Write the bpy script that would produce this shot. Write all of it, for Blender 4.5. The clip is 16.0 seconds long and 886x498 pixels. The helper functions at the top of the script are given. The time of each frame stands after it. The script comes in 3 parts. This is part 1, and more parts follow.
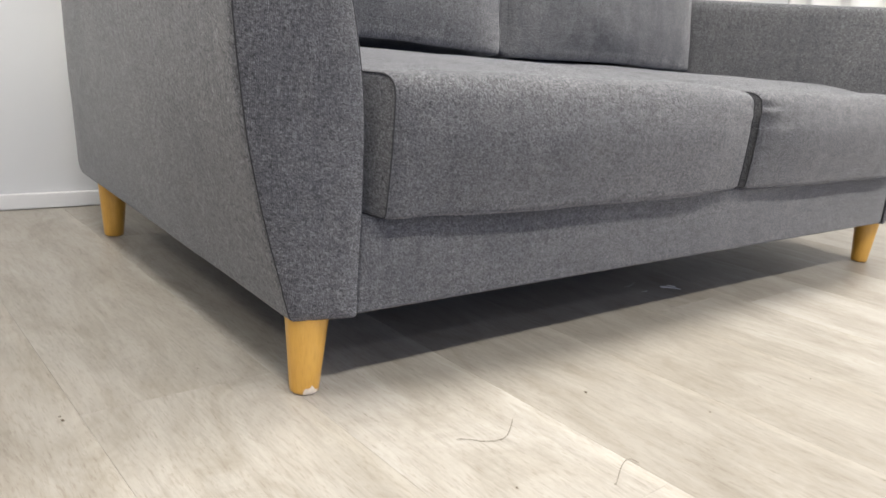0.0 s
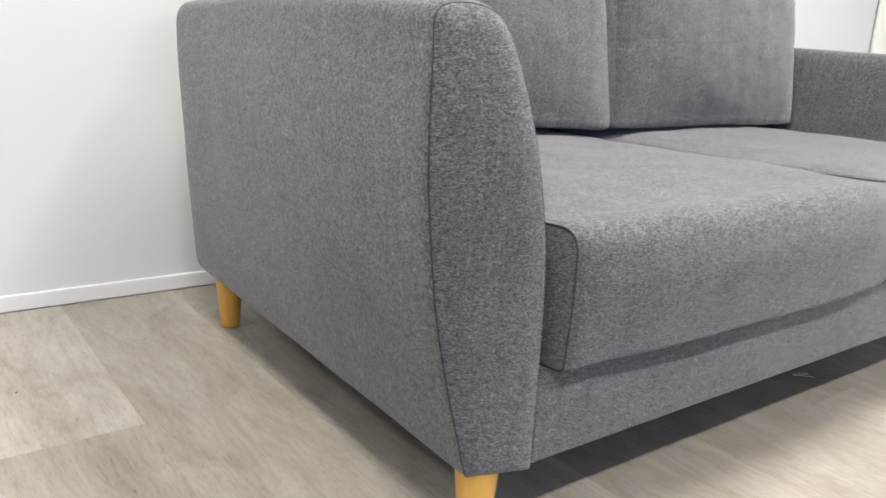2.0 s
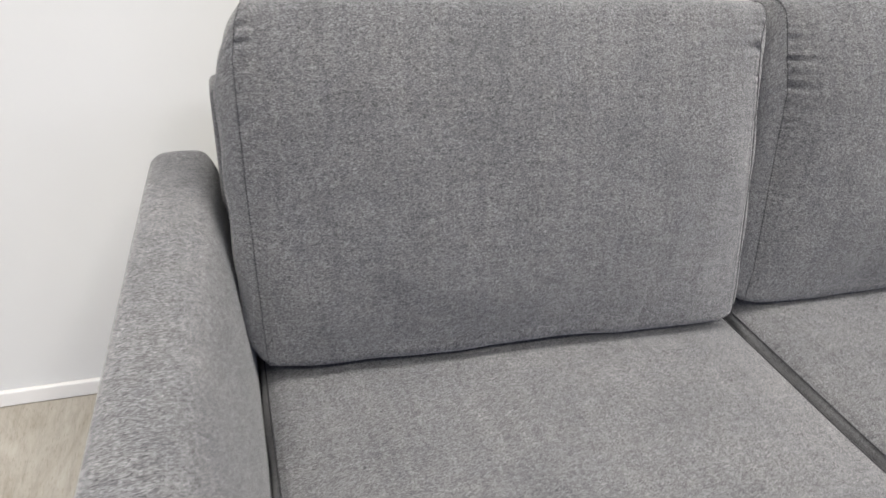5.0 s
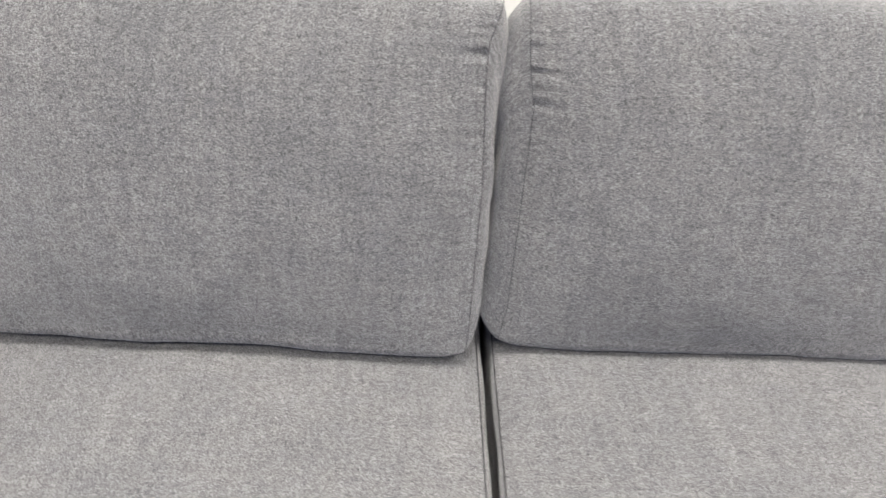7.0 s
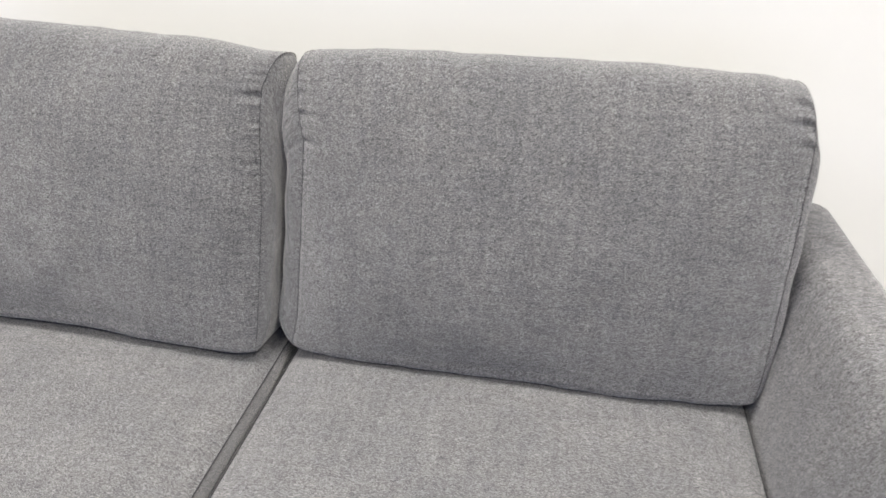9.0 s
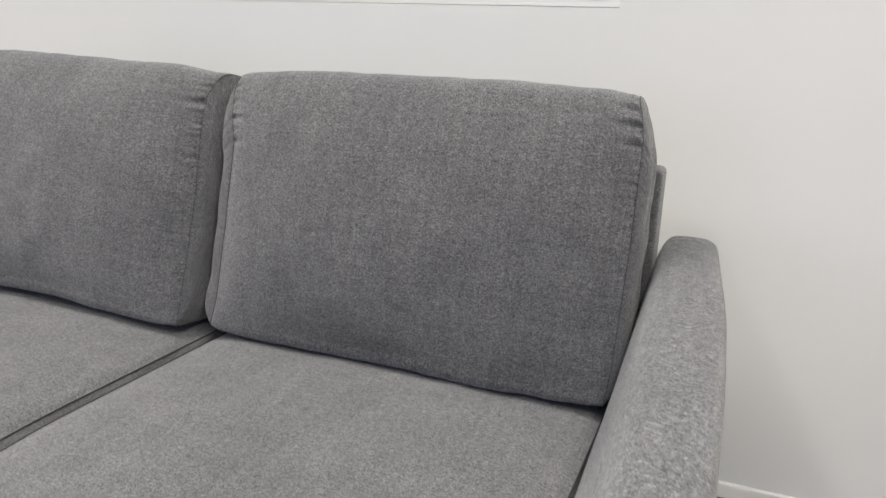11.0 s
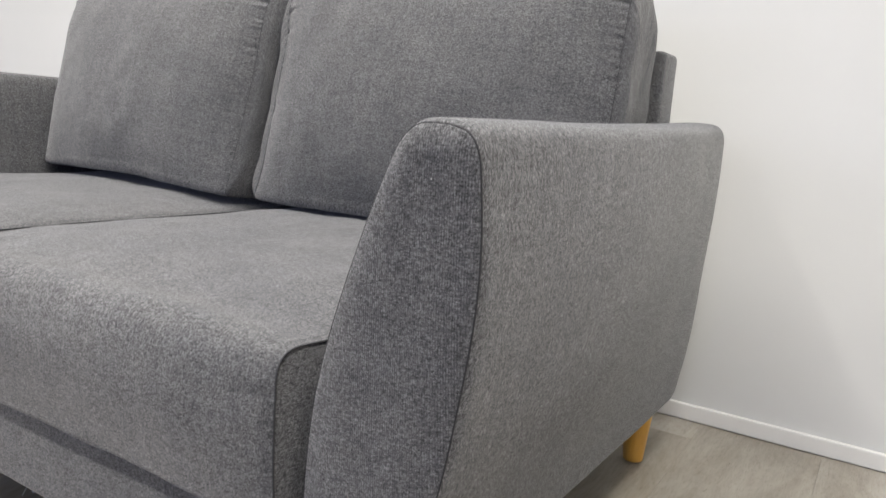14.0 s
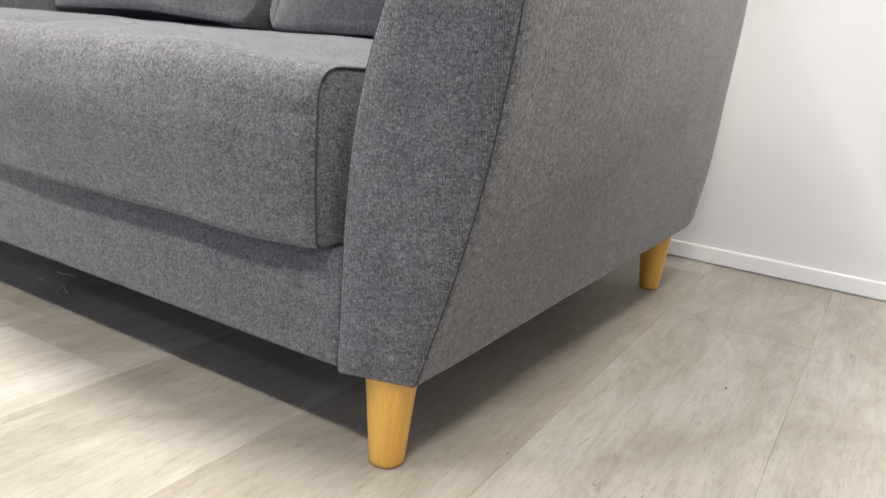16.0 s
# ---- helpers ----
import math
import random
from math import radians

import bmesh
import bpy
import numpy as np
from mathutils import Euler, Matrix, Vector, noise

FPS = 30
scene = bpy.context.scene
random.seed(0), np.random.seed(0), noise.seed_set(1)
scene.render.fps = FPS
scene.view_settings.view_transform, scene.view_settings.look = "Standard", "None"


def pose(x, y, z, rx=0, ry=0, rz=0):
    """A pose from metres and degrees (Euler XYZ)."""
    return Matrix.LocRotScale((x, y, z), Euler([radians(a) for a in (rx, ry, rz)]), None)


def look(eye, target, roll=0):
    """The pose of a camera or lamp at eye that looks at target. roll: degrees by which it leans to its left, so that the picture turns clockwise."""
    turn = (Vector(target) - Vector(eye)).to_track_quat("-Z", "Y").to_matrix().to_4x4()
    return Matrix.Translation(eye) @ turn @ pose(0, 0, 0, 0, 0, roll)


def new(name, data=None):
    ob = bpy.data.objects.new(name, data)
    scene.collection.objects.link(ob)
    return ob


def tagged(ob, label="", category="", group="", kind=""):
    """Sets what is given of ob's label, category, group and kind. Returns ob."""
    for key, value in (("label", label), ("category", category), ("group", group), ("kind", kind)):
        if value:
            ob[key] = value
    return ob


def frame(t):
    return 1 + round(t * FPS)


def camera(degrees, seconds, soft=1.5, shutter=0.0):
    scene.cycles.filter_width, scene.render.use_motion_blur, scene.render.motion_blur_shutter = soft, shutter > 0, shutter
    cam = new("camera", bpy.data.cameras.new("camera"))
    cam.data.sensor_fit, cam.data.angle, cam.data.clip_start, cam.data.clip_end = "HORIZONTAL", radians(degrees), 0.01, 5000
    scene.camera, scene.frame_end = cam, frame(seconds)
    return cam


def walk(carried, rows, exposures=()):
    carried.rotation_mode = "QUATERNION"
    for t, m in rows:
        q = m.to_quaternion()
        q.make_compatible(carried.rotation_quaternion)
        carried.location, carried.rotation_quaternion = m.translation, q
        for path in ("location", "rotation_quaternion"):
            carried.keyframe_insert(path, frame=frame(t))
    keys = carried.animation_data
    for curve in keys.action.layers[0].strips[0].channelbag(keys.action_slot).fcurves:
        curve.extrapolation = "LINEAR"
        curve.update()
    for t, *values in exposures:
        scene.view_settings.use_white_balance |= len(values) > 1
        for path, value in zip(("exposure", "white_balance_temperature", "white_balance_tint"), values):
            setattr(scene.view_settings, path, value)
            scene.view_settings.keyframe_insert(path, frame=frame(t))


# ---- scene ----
import itertools
cam = camera(60.4, 16.0, shutter=0.3)
PATH = [
    (0, (-1.226, -0.732, 0.44), (-0.007, 0.768, -0.074), 4.8),
    (0.5, (-1.24, -0.712, 0.5), (-0.05, 0.818, 0.005), 4.4),
    (1, (-1.266, -0.694, 0.544), (-0.102, 0.865, 0.076), 3.9),
    (1.5, (-1.298, -0.664, 0.57), (-0.153, 0.909, 0.103), 3.3),
    (2, (-1.317, -0.572, 0.592), (-0.183, 0.993, 0.076), 2.9),
    (2.5, (-1.284, -0.407, 0.668), (-0.169, 1.115, 0.006), 2.3),
    (3, (-1.251, -0.336, 0.91), (-0.192, 1.16, 0.112), 2.0),
    (3.2, (-1.241, -0.326, 0.983), (-0.219, 1.173, 0.143), 2.2),
    (5.3, (-0.655, -0.189, 1.111), (-0.234, 1.485, 0.101), 2.3),
    (5.5, (-0.595, -0.167, 1.118), (-0.221, 1.509, 0.091), 2.5),
    (6, (-0.377, -0.133, 1.11), (-0.111, 1.543, 0.053), 2.7),
    (6.5, (-0.219, -0.136, 1.118), (-0.062, 1.545, 0.047), 2.7),
    (7, (-0.083, -0.214, 1.124), (-0.037, 1.474, 0.053), 2.3),
    (7.5, (0.08, -0.24, 1.149), (0.026, 1.458, 0.094), 1.8),
    (8, (0.219, -0.226, 1.152), (0.081, 1.48, 0.117), 1.3),
    (8.5, (0.323, -0.25, 1.162), (0.11, 1.466, 0.157), 1.0),
    (9, (0.436, -0.323, 1.175), (0.142, 1.405, 0.212), 1.2),
    (9.5, (0.57, -0.355, 1.198), (0.202, 1.39, 0.293), 1.9),
    (9.7, (0.63, -0.349, 1.195), (0.218, 1.4, 0.317), 2.0),
    (11.8, (1.02, -0.479, 0.788), (0.154, 1.295, 0.469), 2.9),
    (12, (1.054, -0.461, 0.77), (0.146, 1.296, 0.471), 3.1),
    (12.5, (1.116, -0.463, 0.742), (0.132, 1.253, 0.448), 3.6),
    (13, (1.16, -0.471, 0.709), (0.131, 1.216, 0.399), 3.8),
    (13.5, (1.177, -0.467, 0.664), (0.138, 1.211, 0.341), 4.1),
    (14, (1.185, -0.479, 0.616), (0.145, 1.196, 0.283), 4.3),
    (14.5, (1.183, -0.493, 0.567), (0.146, 1.178, 0.206), 4.5),
    (15, (1.187, -0.506, 0.519), (0.158, 1.161, 0.113), 4.5),
    (15.5, (1.191, -0.514, 0.481), (0.173, 1.14, 0.004), 4.8),
    (16, (1.191, -0.527, 0.437), (0.182, 1.116, -0.095), 4.8),
]
EXPOSURE = [(0, -0.13, 6500, 10), (1, -0.1, 6480, 10), (2, 0.0, 6480, 10), (3, -0.2, 6600, 10), (5.5, -0.2, 6550, 10), (6, 0.0, 6600, 10), (7, 0.26, 6700, 10), (8, 0.22, 6650, 10), (9, 0.04, 6650, 10), (9.7, -0.16, 6650, 10), (12, -0.62, 6600, 10), (12.5, -0.55, 6600, 10), (13.5, -0.35, 6550, 10), (14.5, -0.15, 6550, 10), (15.5, 0.12, 6550, 10), (16, 0.06, 6550, 10)]
walk(cam, [(t, look(eye, target, roll)) for t, eye, target, roll in PATH], EXPOSURE)

# ---- world and light ----
world = bpy.data.worlds.new("world")
scene.world = world
world.use_nodes = True
world.node_tree.nodes["Background"].inputs[0].default_value = (0.9, 0.95, 1.0, 1)
world.node_tree.nodes["Background"].inputs[1].default_value = 0.05
CEIL = 2.5


def lamp(x, y, watts, colour, size=0.17, spread=145):
    """A round lamp set flush under the ceiling, shining down in a cone."""
    data = bpy.data.lights.new("ceiling_lamp", "AREA")
    data.shape, data.size = "DISK", size
    data.energy, data.color, data.spread = watts, colour, radians(spread)
    ob = new("ceiling_lamp", data)
    ob.location = (x, y, CEIL - 0.03)
    return ob


WARM, COOL, SKY = (1.0, 0.963, 0.90), (0.74, 0.80, 1.0), (0.55, 0.635, 1.0)
# an even grid of round lamps
for ly, watts, colour, size in ((0.03, 34, WARM, 0.7), (-1.40, 27, WARM, 0.17), (-2.83, 9, COOL, 0.17), (-4.26, 9, COOL, 0.17)):
    for lx, share in ((-2.86, 0.65), (-1.43, 1.0), (0.0, 1.05), (1.43, 1.1)):
        lamp(lx, ly, watts * share, colour, size)
# daylight through the wide shop window far in front of the sofa
sky = bpy.data.lights.new("window_daylight", "AREA")
sky.shape, sky.size, sky.size_y, sky.energy, sky.color = "RECTANGLE", 6.0, 1.8, 145, SKY
daylight = new("window_daylight", sky)
daylight.location, daylight.rotation_euler = (-0.7, -7.56, 1.45), (radians(90), 0, 0)


# ---- materials ----
def node_mat(name):
    m = bpy.data.materials.new(name)
    m.use_nodes = True
    nt = m.node_tree
    return m, nt, nt.nodes["Principled BSDF"]


def add(nt, kind, **values):
    n = nt.nodes.new(kind)
    for k, v in values.items():
        if k in n.inputs:
            n.inputs[k].default_value = v
    return n


def mapped(nt, scale, coord="UV", rot=(0, 0, 0)):
    tc = nt.nodes.new("ShaderNodeTexCoord")
    mp = add(nt, "ShaderNodeMapping", Scale=scale, Rotation=rot)
    nt.links.new(tc.outputs[coord], mp.inputs["Vector"])
    return mp.outputs["Vector"]


def noise_tex(nt, vec, scale, detail=2.0, rough=0.5, distortion=0.0):
    n = add(nt, "ShaderNodeTexNoise", Scale=scale, Detail=detail, Roughness=rough, Distortion=distortion)
    nt.links.new(vec, n.inputs["Vector"])
    return n.outputs["Fac"]


def ramp(nt, fac, stops):
    n = nt.nodes.new("ShaderNodeValToRGB")
    els = n.color_ramp.elements
    while len(els) < len(stops):
        els.new(0.5)
    for e, (p, c) in zip(els, stops):
        e.position, e.color = p, (*c, 1)
    nt.links.new(fac, n.inputs[0])
    return n.outputs[0]


def mix(nt, fac, a, b, how="MIX"):
    n = nt.nodes.new("ShaderNodeMix")
    n.data_type, n.blend_type = "RGBA", how
    for sock, v in ((n.inputs[0], fac), (n.inputs[6], a), (n.inputs[7], b)):
        if isinstance(v, (int, float)):
            sock.default_value = v
        elif isinstance(v, tuple):
            sock.default_value = (*v, 1)
        else:
            nt.links.new(v, sock)
    return n.outputs[2]


def maths(nt, op, a, b=0.0):
    n = nt.nodes.new("ShaderNodeMath")
    n.operation = op
    for sock, v in zip(n.inputs, (a, b)):
        if isinstance(v, (int, float)):
            sock.default_value = v
        else:
            nt.links.new(v, sock)
    return n.outputs[0]


def bump(nt, bsdf, height, strength, distance):
    n = add(nt, "ShaderNodeBump", Strength=strength, Distance=distance)
    nt.links.new(height, n.inputs["Height"])
    nt.links.new(n.outputs[0], bsdf.inputs["Normal"])


def yarns(nt, scale, turn, ragged=0.7):
    """Short yarn floats, each of its own shade, of the size that the scale gives."""
    v = nt.nodes.new("ShaderNodeTexVoronoi")
    v.voronoi_dimensions = "2D"
    v.inputs["Scale"].default_value = 1.0
    v.inputs["Randomness"].default_value = ragged
    nt.links.new(mapped(nt, scale, rot=(0, 0, turn)), v.inputs["Vector"])
    sep = nt.nodes.new("ShaderNodeSeparateColor")
    nt.links.new(v.outputs["Color"], sep.inputs[0])
    return sep.outputs[0]


def fabric_mat(name, rib=0.0, level=0.5, nubs=0.10, grain=(250, 820, 1), warp=(0.032, 0.0325, 0.036), weft=(0.138, 0.139, 0.146)):
    """Melange upholstery weave: dark and pale yarns crossing, at the yarns' true size. level: how much of it runs across;
    grain: the long floats' run; rib: fine upright ribs to the metre, that fade in and out."""
    m, nt, b = node_mat(name)
    across = yarns(nt, (500, 1350, 1), 0.0, 0.8)
    along = yarns(nt, (1350, 560, 1), 0.02, 0.8)
    both = maths(nt, "ADD", maths(nt, "MULTIPLY", across, level), maths(nt, "MULTIPLY", along, 1 - level))
    floats = yarns(nt, grain, 0.015, 0.9)
    cross = yarns(nt, (grain[1] * 0.8, grain[0] * 0.6, 1), -0.02, 0.85)
    cloud = noise_tex(nt, mapped(nt, (1, 1, 1)), 8.0, 3.0, 0.55)
    worn = noise_tex(nt, mapped(nt, (1, 1, 1)), 3.1, 2.0, 0.5, 0.4)
    streak = noise_tex(nt, mapped(nt, (75, 7, 1)), 1.0, 3.0, 0.6)
    course = noise_tex(nt, mapped(nt, (9, 120, 1)), 1.0, 3.0, 0.6)
    hue = noise_tex(nt, mapped(nt, (26, 34, 1)), 1.0, 3.0, 0.6)
    base = ramp(nt, both, [(0.12, warp), (0.46, tuple(0.52 * a + 0.48 * c for a, c in zip(warp, weft))), (0.72, weft), (0.95, tuple(1.3 * c for c in weft))])
    base = mix(nt, 1.0, base, ramp(nt, floats, [(0.0, (1 - 1.5 * nubs,) * 3), (0.5, (1.0,) * 3), (1.0, (1 + 1.6 * nubs,) * 3)]), "MULTIPLY")
    base = mix(nt, 1.0, base, ramp(nt, cross, [(0.0, (1 - 0.6 * nubs,) * 3), (1.0, (1 + 0.6 * nubs,) * 3)]), "MULTIPLY")
    base = mix(nt, 1.0, base, ramp(nt, hue, [(0.34, (0.995, 0.995, 1.01)), (0.5, (1.0, 1.0, 1.0)), (0.66, (1.008, 1.0, 0.993))]), "MULTIPLY")
    base = mix(nt, 1.0, base, ramp(nt, cloud, [(0.3, (0.91, 0.915, 0.925)), (0.7, (1.08, 1.075, 1.065))]), "MULTIPLY")
    base = mix(nt, 1.0, base, ramp(nt, streak, [(0.3, (0.87, 0.87, 0.885)), (0.7, (1.11, 1.11, 1.10))]), "MULTIPLY")
    base = mix(nt, 1.0, base, ramp(nt, course, [(0.3, (0.89, 0.89, 0.90)), (0.7, (1.09, 1.09, 1.085))]), "MULTIPLY")
    base = mix(nt, 1.0, base, ramp(nt, worn, [(0.3, (0.91, 0.915, 0.925)), (0.7, (1.09, 1.085, 1.075))]), "MULTIPLY")
    h = both
    if rib:
        w = nt.nodes.new("ShaderNodeTexWave")
        w.inputs["Scale"].default_value = 1.0
        w.inputs["Distortion"].default_value = 0.9
        w.inputs["Detail"].default_value = 1.0
        nt.links.new(mapped(nt, (rib, 4, 1)), w.inputs["Vector"])
        fade = ramp(nt, noise_tex(nt, mapped(nt, (30, 3, 1)), 1.0, 2.0), [(0.36, (0.1, 0.1, 0.1)), (0.62, (0.8, 0.8, 0.8))])
        dark = mix(nt, 1.0, base, ramp(nt, w.outputs["Fac"], [(0.1, (0.5, 0.5, 0.53)), (0.6, (1.18, 1.18, 1.2))]), "MULTIPLY")
        base = mix(nt, fade, base, dark)
        h = maths(nt, "ADD", both, maths(nt, "MULTIPLY", w.outputs["Fac"], 0.2))
    nt.links.new(base, b.inputs["Base Color"])
    b.inputs["Roughness"].default_value = 0.66
    b.inputs["Diffuse Roughness"].default_value = 1.0
    b.inputs["Specular IOR Level"].default_value = 0.3
    b.inputs["Sheen Weight"].default_value = 0.4
    # the nap stands on the raised yarns
    nap = mix(nt, 1.0, ramp(nt, both, [(0.2, (0.35, 0.35, 0.35)), (0.8, (1.0, 1.0, 1.0))]), ramp(nt, floats, [(0.0, (0.6, 0.6, 0.6)), (1.0, (1.0, 1.0, 1.0))]), "MULTIPLY")
    nt.links.new(nap, b.inputs["Sheen Tint"])
    b.inputs["Sheen Roughness"].default_value = 0.5
    bump(nt, b, maths(nt, "ADD", h, maths(nt, "MULTIPLY", floats, 0.5)), 0.65, 0.0006)
    return m


def plain_mat(name, colour, rough, speck=0.04, scale=30.0, bump_by=0.0, coord="Object"):
    m, nt, b = node_mat(name)
    n = noise_tex(nt, mapped(nt, (1, 1, 1), coord), scale, 4.0, 0.6)
    lo, hi = tuple(c * (1 - speck) for c in colour), tuple(min(1, c * (1 + speck)) for c in colour)
    nt.links.new(ramp(nt, n, [(0.3, lo), (0.7, hi)]), b.inputs["Base Color"])
    b.inputs["Roughness"].default_value = rough
    if bump_by:
        bump(nt, b, noise_tex(nt, mapped(nt, (1, 1, 1), coord), scale * 12, 3.0), 0.4, bump_by)
    return m


def wood_mat():
    """Clear-lacquered beech: warm, with short flecks along the grain."""
    m, nt, b = node_mat("lacquered_beech")
    grain = noise_tex(nt, mapped(nt, (90, 90, 5), "Object"), 1.0, 4.0, 0.6, 0.4)
    fleck = noise_tex(nt, mapped(nt, (500, 500, 45), "Object"), 1.0, 2.0)
    col = ramp(nt, grain, [(0.3, (0.55, 0.290, 0.046)), (0.7, (0.63, 0.350, 0.064))])
    col = mix(nt, 0.3, col, ramp(nt, fleck, [(0.32, (0.72, 0.66, 0.6)), (0.5, (1, 1, 1))]), "MULTIPLY")
    nt.links.new(col, b.inputs["Base Color"])
    b.inputs["Roughness"].default_value = 0.34
    b.inputs["Coat Weight"].default_value = 0.25
    b.inputs["Coat Roughness"].default_value = 0.2
    return m


# the vinyl planks: width, length, turn to the wall
PW, PL, TURN_P = 0.240, 1.22, radians(1.5)


def plank_mat():
    """Printed vinyl plank: pale greige oak with long grain, cloudy patches and thin dark cracks; each plank differs."""
    m, nt, b = node_mat("vinyl_oak_plank")
    tc = nt.nodes.new("ShaderNodeTexCoord")
    info = nt.nodes.new("ShaderNodeObjectInfo")
    shift = nt.nodes.new("ShaderNodeVectorMath")
    shift.operation = "MULTIPLY_ADD"
    nt.links.new(info.outputs["Random"], shift.inputs[0])
    shift.inputs[1].default_value = (7.0, 23.0, 3.0)
    nt.links.new(tc.outputs["Object"], shift.inputs[2])

    def at_scale(s):
        mp = add(nt, "ShaderNodeMapping", Scale=s)
        nt.links.new(shift.outputs[0], mp.inputs["Vector"])
        return mp.outputs["Vector"]

    figure = noise_tex(nt, at_scale((8, 3.0, 1)), 1.0, 7.0, 0.72, 1.6)
    patch = noise_tex(nt, at_scale((3.4, 2.2, 1)), 1.0, 3.0, 0.55, 0.8)
    fine = noise_tex(nt, at_scale((150, 14, 1)), 1.0, 5.0, 0.72, 0.5)
    pores = noise_tex(nt, at_scale((400, 60, 1)), 1.0, 2.0, 0.6)
    crack = noise_tex(nt, at_scale((60, 8, 1)), 1.0, 6.0, 0.8, 1.2)
    where = noise_tex(nt, at_scale((4.0, 2.0, 1)), 1.0, 2.0)
    col = ramp(nt, figure, [(0.27, (0.315, 0.277, 0.227)), (0.43, (0.41, 0.371, 0.317)), (0.57, (0.475, 0.437, 0.385)), (0.74, (0.525, 0.49, 0.44))])
    col = mix(nt, 1.0, col, ramp(nt, patch, [(0.3, (0.88, 0.87, 0.86)), (0.65, (1.05, 1.05, 1.05))]), "MULTIPLY")
    col = mix(nt, 0.8, col, ramp(nt, fine, [(0.30, (0.78, 0.775, 0.76)), (0.5, (1.0, 1.0, 1.0)), (0.68, (1.10, 1.10, 1.10))]), "MULTIPLY")
    col = mix(nt, 0.8, col, ramp(nt, pores, [(0.33, (0.82, 0.79, 0.76)), (0.44, (1, 1, 1))]), "MULTIPLY")
    worn = mix(nt, 1.0, col, ramp(nt, crack, [(0.31, (0.42, 0.36, 0.29)), (0.375, (1, 1, 1)), (0.62, (1, 1, 1)), (0.72, (1.12, 1.12, 1.11))]), "MULTIPLY")
    col = mix(nt, ramp(nt, where, [(0.43, (0, 0, 0)), (0.57, (1, 1, 1))]), col, worn)
    # a pale, worn band along each long edge
    sep = nt.nodes.new("ShaderNodeSeparateXYZ")
    nt.links.new(tc.outputs["Object"], sep.inputs[0])
    wander = noise_tex(nt, at_scale((6, 2.5, 1)), 1.0, 3.0, 0.6)
    edge = maths(nt, "ADD", maths(nt, "ABSOLUTE", maths(nt, "ADD", sep.outputs[0], 0.012)), maths(nt, "MULTIPLY", wander, 0.05))
    col = mix(nt, 1.0, col, ramp(nt, maths(nt, "MULTIPLY", edge, 1 / PW), [(0.54, (1, 1, 1)), (0.62, (1.09, 1.09, 1.085))]), "MULTIPLY")
    tone = ramp(nt, info.outputs["Random"], [(0.0, (0.55, 0.548, 0.534)), (0.5, (0.665, 0.677, 0.679)), (1.0, (0.76, 0.78, 0.797))])
    col = mix(nt, 1.0, col, tone, "MULTIPLY")
    nt.links.new(col, b.inputs["Base Color"])
    b.inputs["Roughness"].default_value = 0.42
    b.inputs["Specular IOR Level"].default_value = 0.4
    bump(nt, b, maths(nt, "ADD", fine, pores), 0.25, 0.0006)
    return m


FABRIC = fabric_mat("grey_melange_fabric")
FABRIC_RIB = fabric_mat("grey_melange_fabric_ribbed", rib=150, nubs=0.17)
FABRIC_ARM = fabric_mat("grey_melange_fabric_upright", level=0.4, nubs=0.19, grain=(820, 250, 1))
THREAD = plain_mat("dark_seam_thread", (0.030, 0.030, 0.034), 0.9, 0.2, 300)
STITCH = plain_mat("grey_stitch_thread", (0.095, 0.095, 0.10), 0.85, 0.2, 500)
BEECH = wood_mat()
CHIP = plain_mat("bare_chipped_wood", (0.80, 0.70, 0.56), 0.7, 0.15, 200)
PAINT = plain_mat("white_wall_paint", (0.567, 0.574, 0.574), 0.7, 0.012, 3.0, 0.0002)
# for the unseen walls: grey chosen to keep bounced fill light low
GREY = plain_mat("unseen_wall_low_bounce", (0.36, 0.365, 0.37), 0.8, 0.03, 3.0, 0.0002)
TRIM = plain_mat("white_trim_paint", (0.66, 0.655, 0.645), 0.38, 0.02, 8.0)
CEILING = plain_mat("ceiling_paint", (0.74, 0.74, 0.735), 0.8, 0.01, 3.0)
PLANK = plank_mat()
UNDER = plain_mat("floor_joint", (0.40, 0.37, 0.33), 0.8, 0.1, 40)
SHEET = plain_mat("white_sign_sheet", (0.63, 0.63, 0.622), 0.35, 0.01, 4.0)
GREEN = plain_mat("green_sign_film", (0.012, 0.27, 0.07), 0.35, 0.08, 10.0)
CURTAIN = plain_mat("white_curtain_cloth", (0.78, 0.775, 0.76), 0.9, 0.03, 60, 0.0004)
LINT = plain_mat("grey_lint", (0.46, 0.46, 0.45), 0.9, 0.2, 200)
HAIR = plain_mat("dark_hair", (0.10, 0.075, 0.05), 0.5, 0.1, 200)
LINING = plain_mat("black_underside_lining", (0.02, 0.02, 0.022), 0.95, 0.2, 200)


# ---- mesh helpers ----
def mesh_ob(name, verts, faces, mat, parent=None, uvs=None, smooth=True, label=""):
    me = bpy.data.meshes.new(name)
    me.from_pydata([tuple(v) for v in verts], [], faces)
    if uvs is not None:
        layer = me.uv_layers.new(name="UVMap")
        idx = np.empty(len(me.loops), dtype=np.int32)
        me.loops.foreach_get("vertex_index", idx)
        layer.data.foreach_set("uv", np.asarray(uvs, dtype=np.float32)[idx].ravel())
    me.materials.append(mat)
    if smooth:
        me.polygons.foreach_set("use_smooth", [True] * len(me.polygons))
    me.update()
    ob = new(name, me)
    ob.parent = parent
    if label:
        ob["label"] = label
    return ob


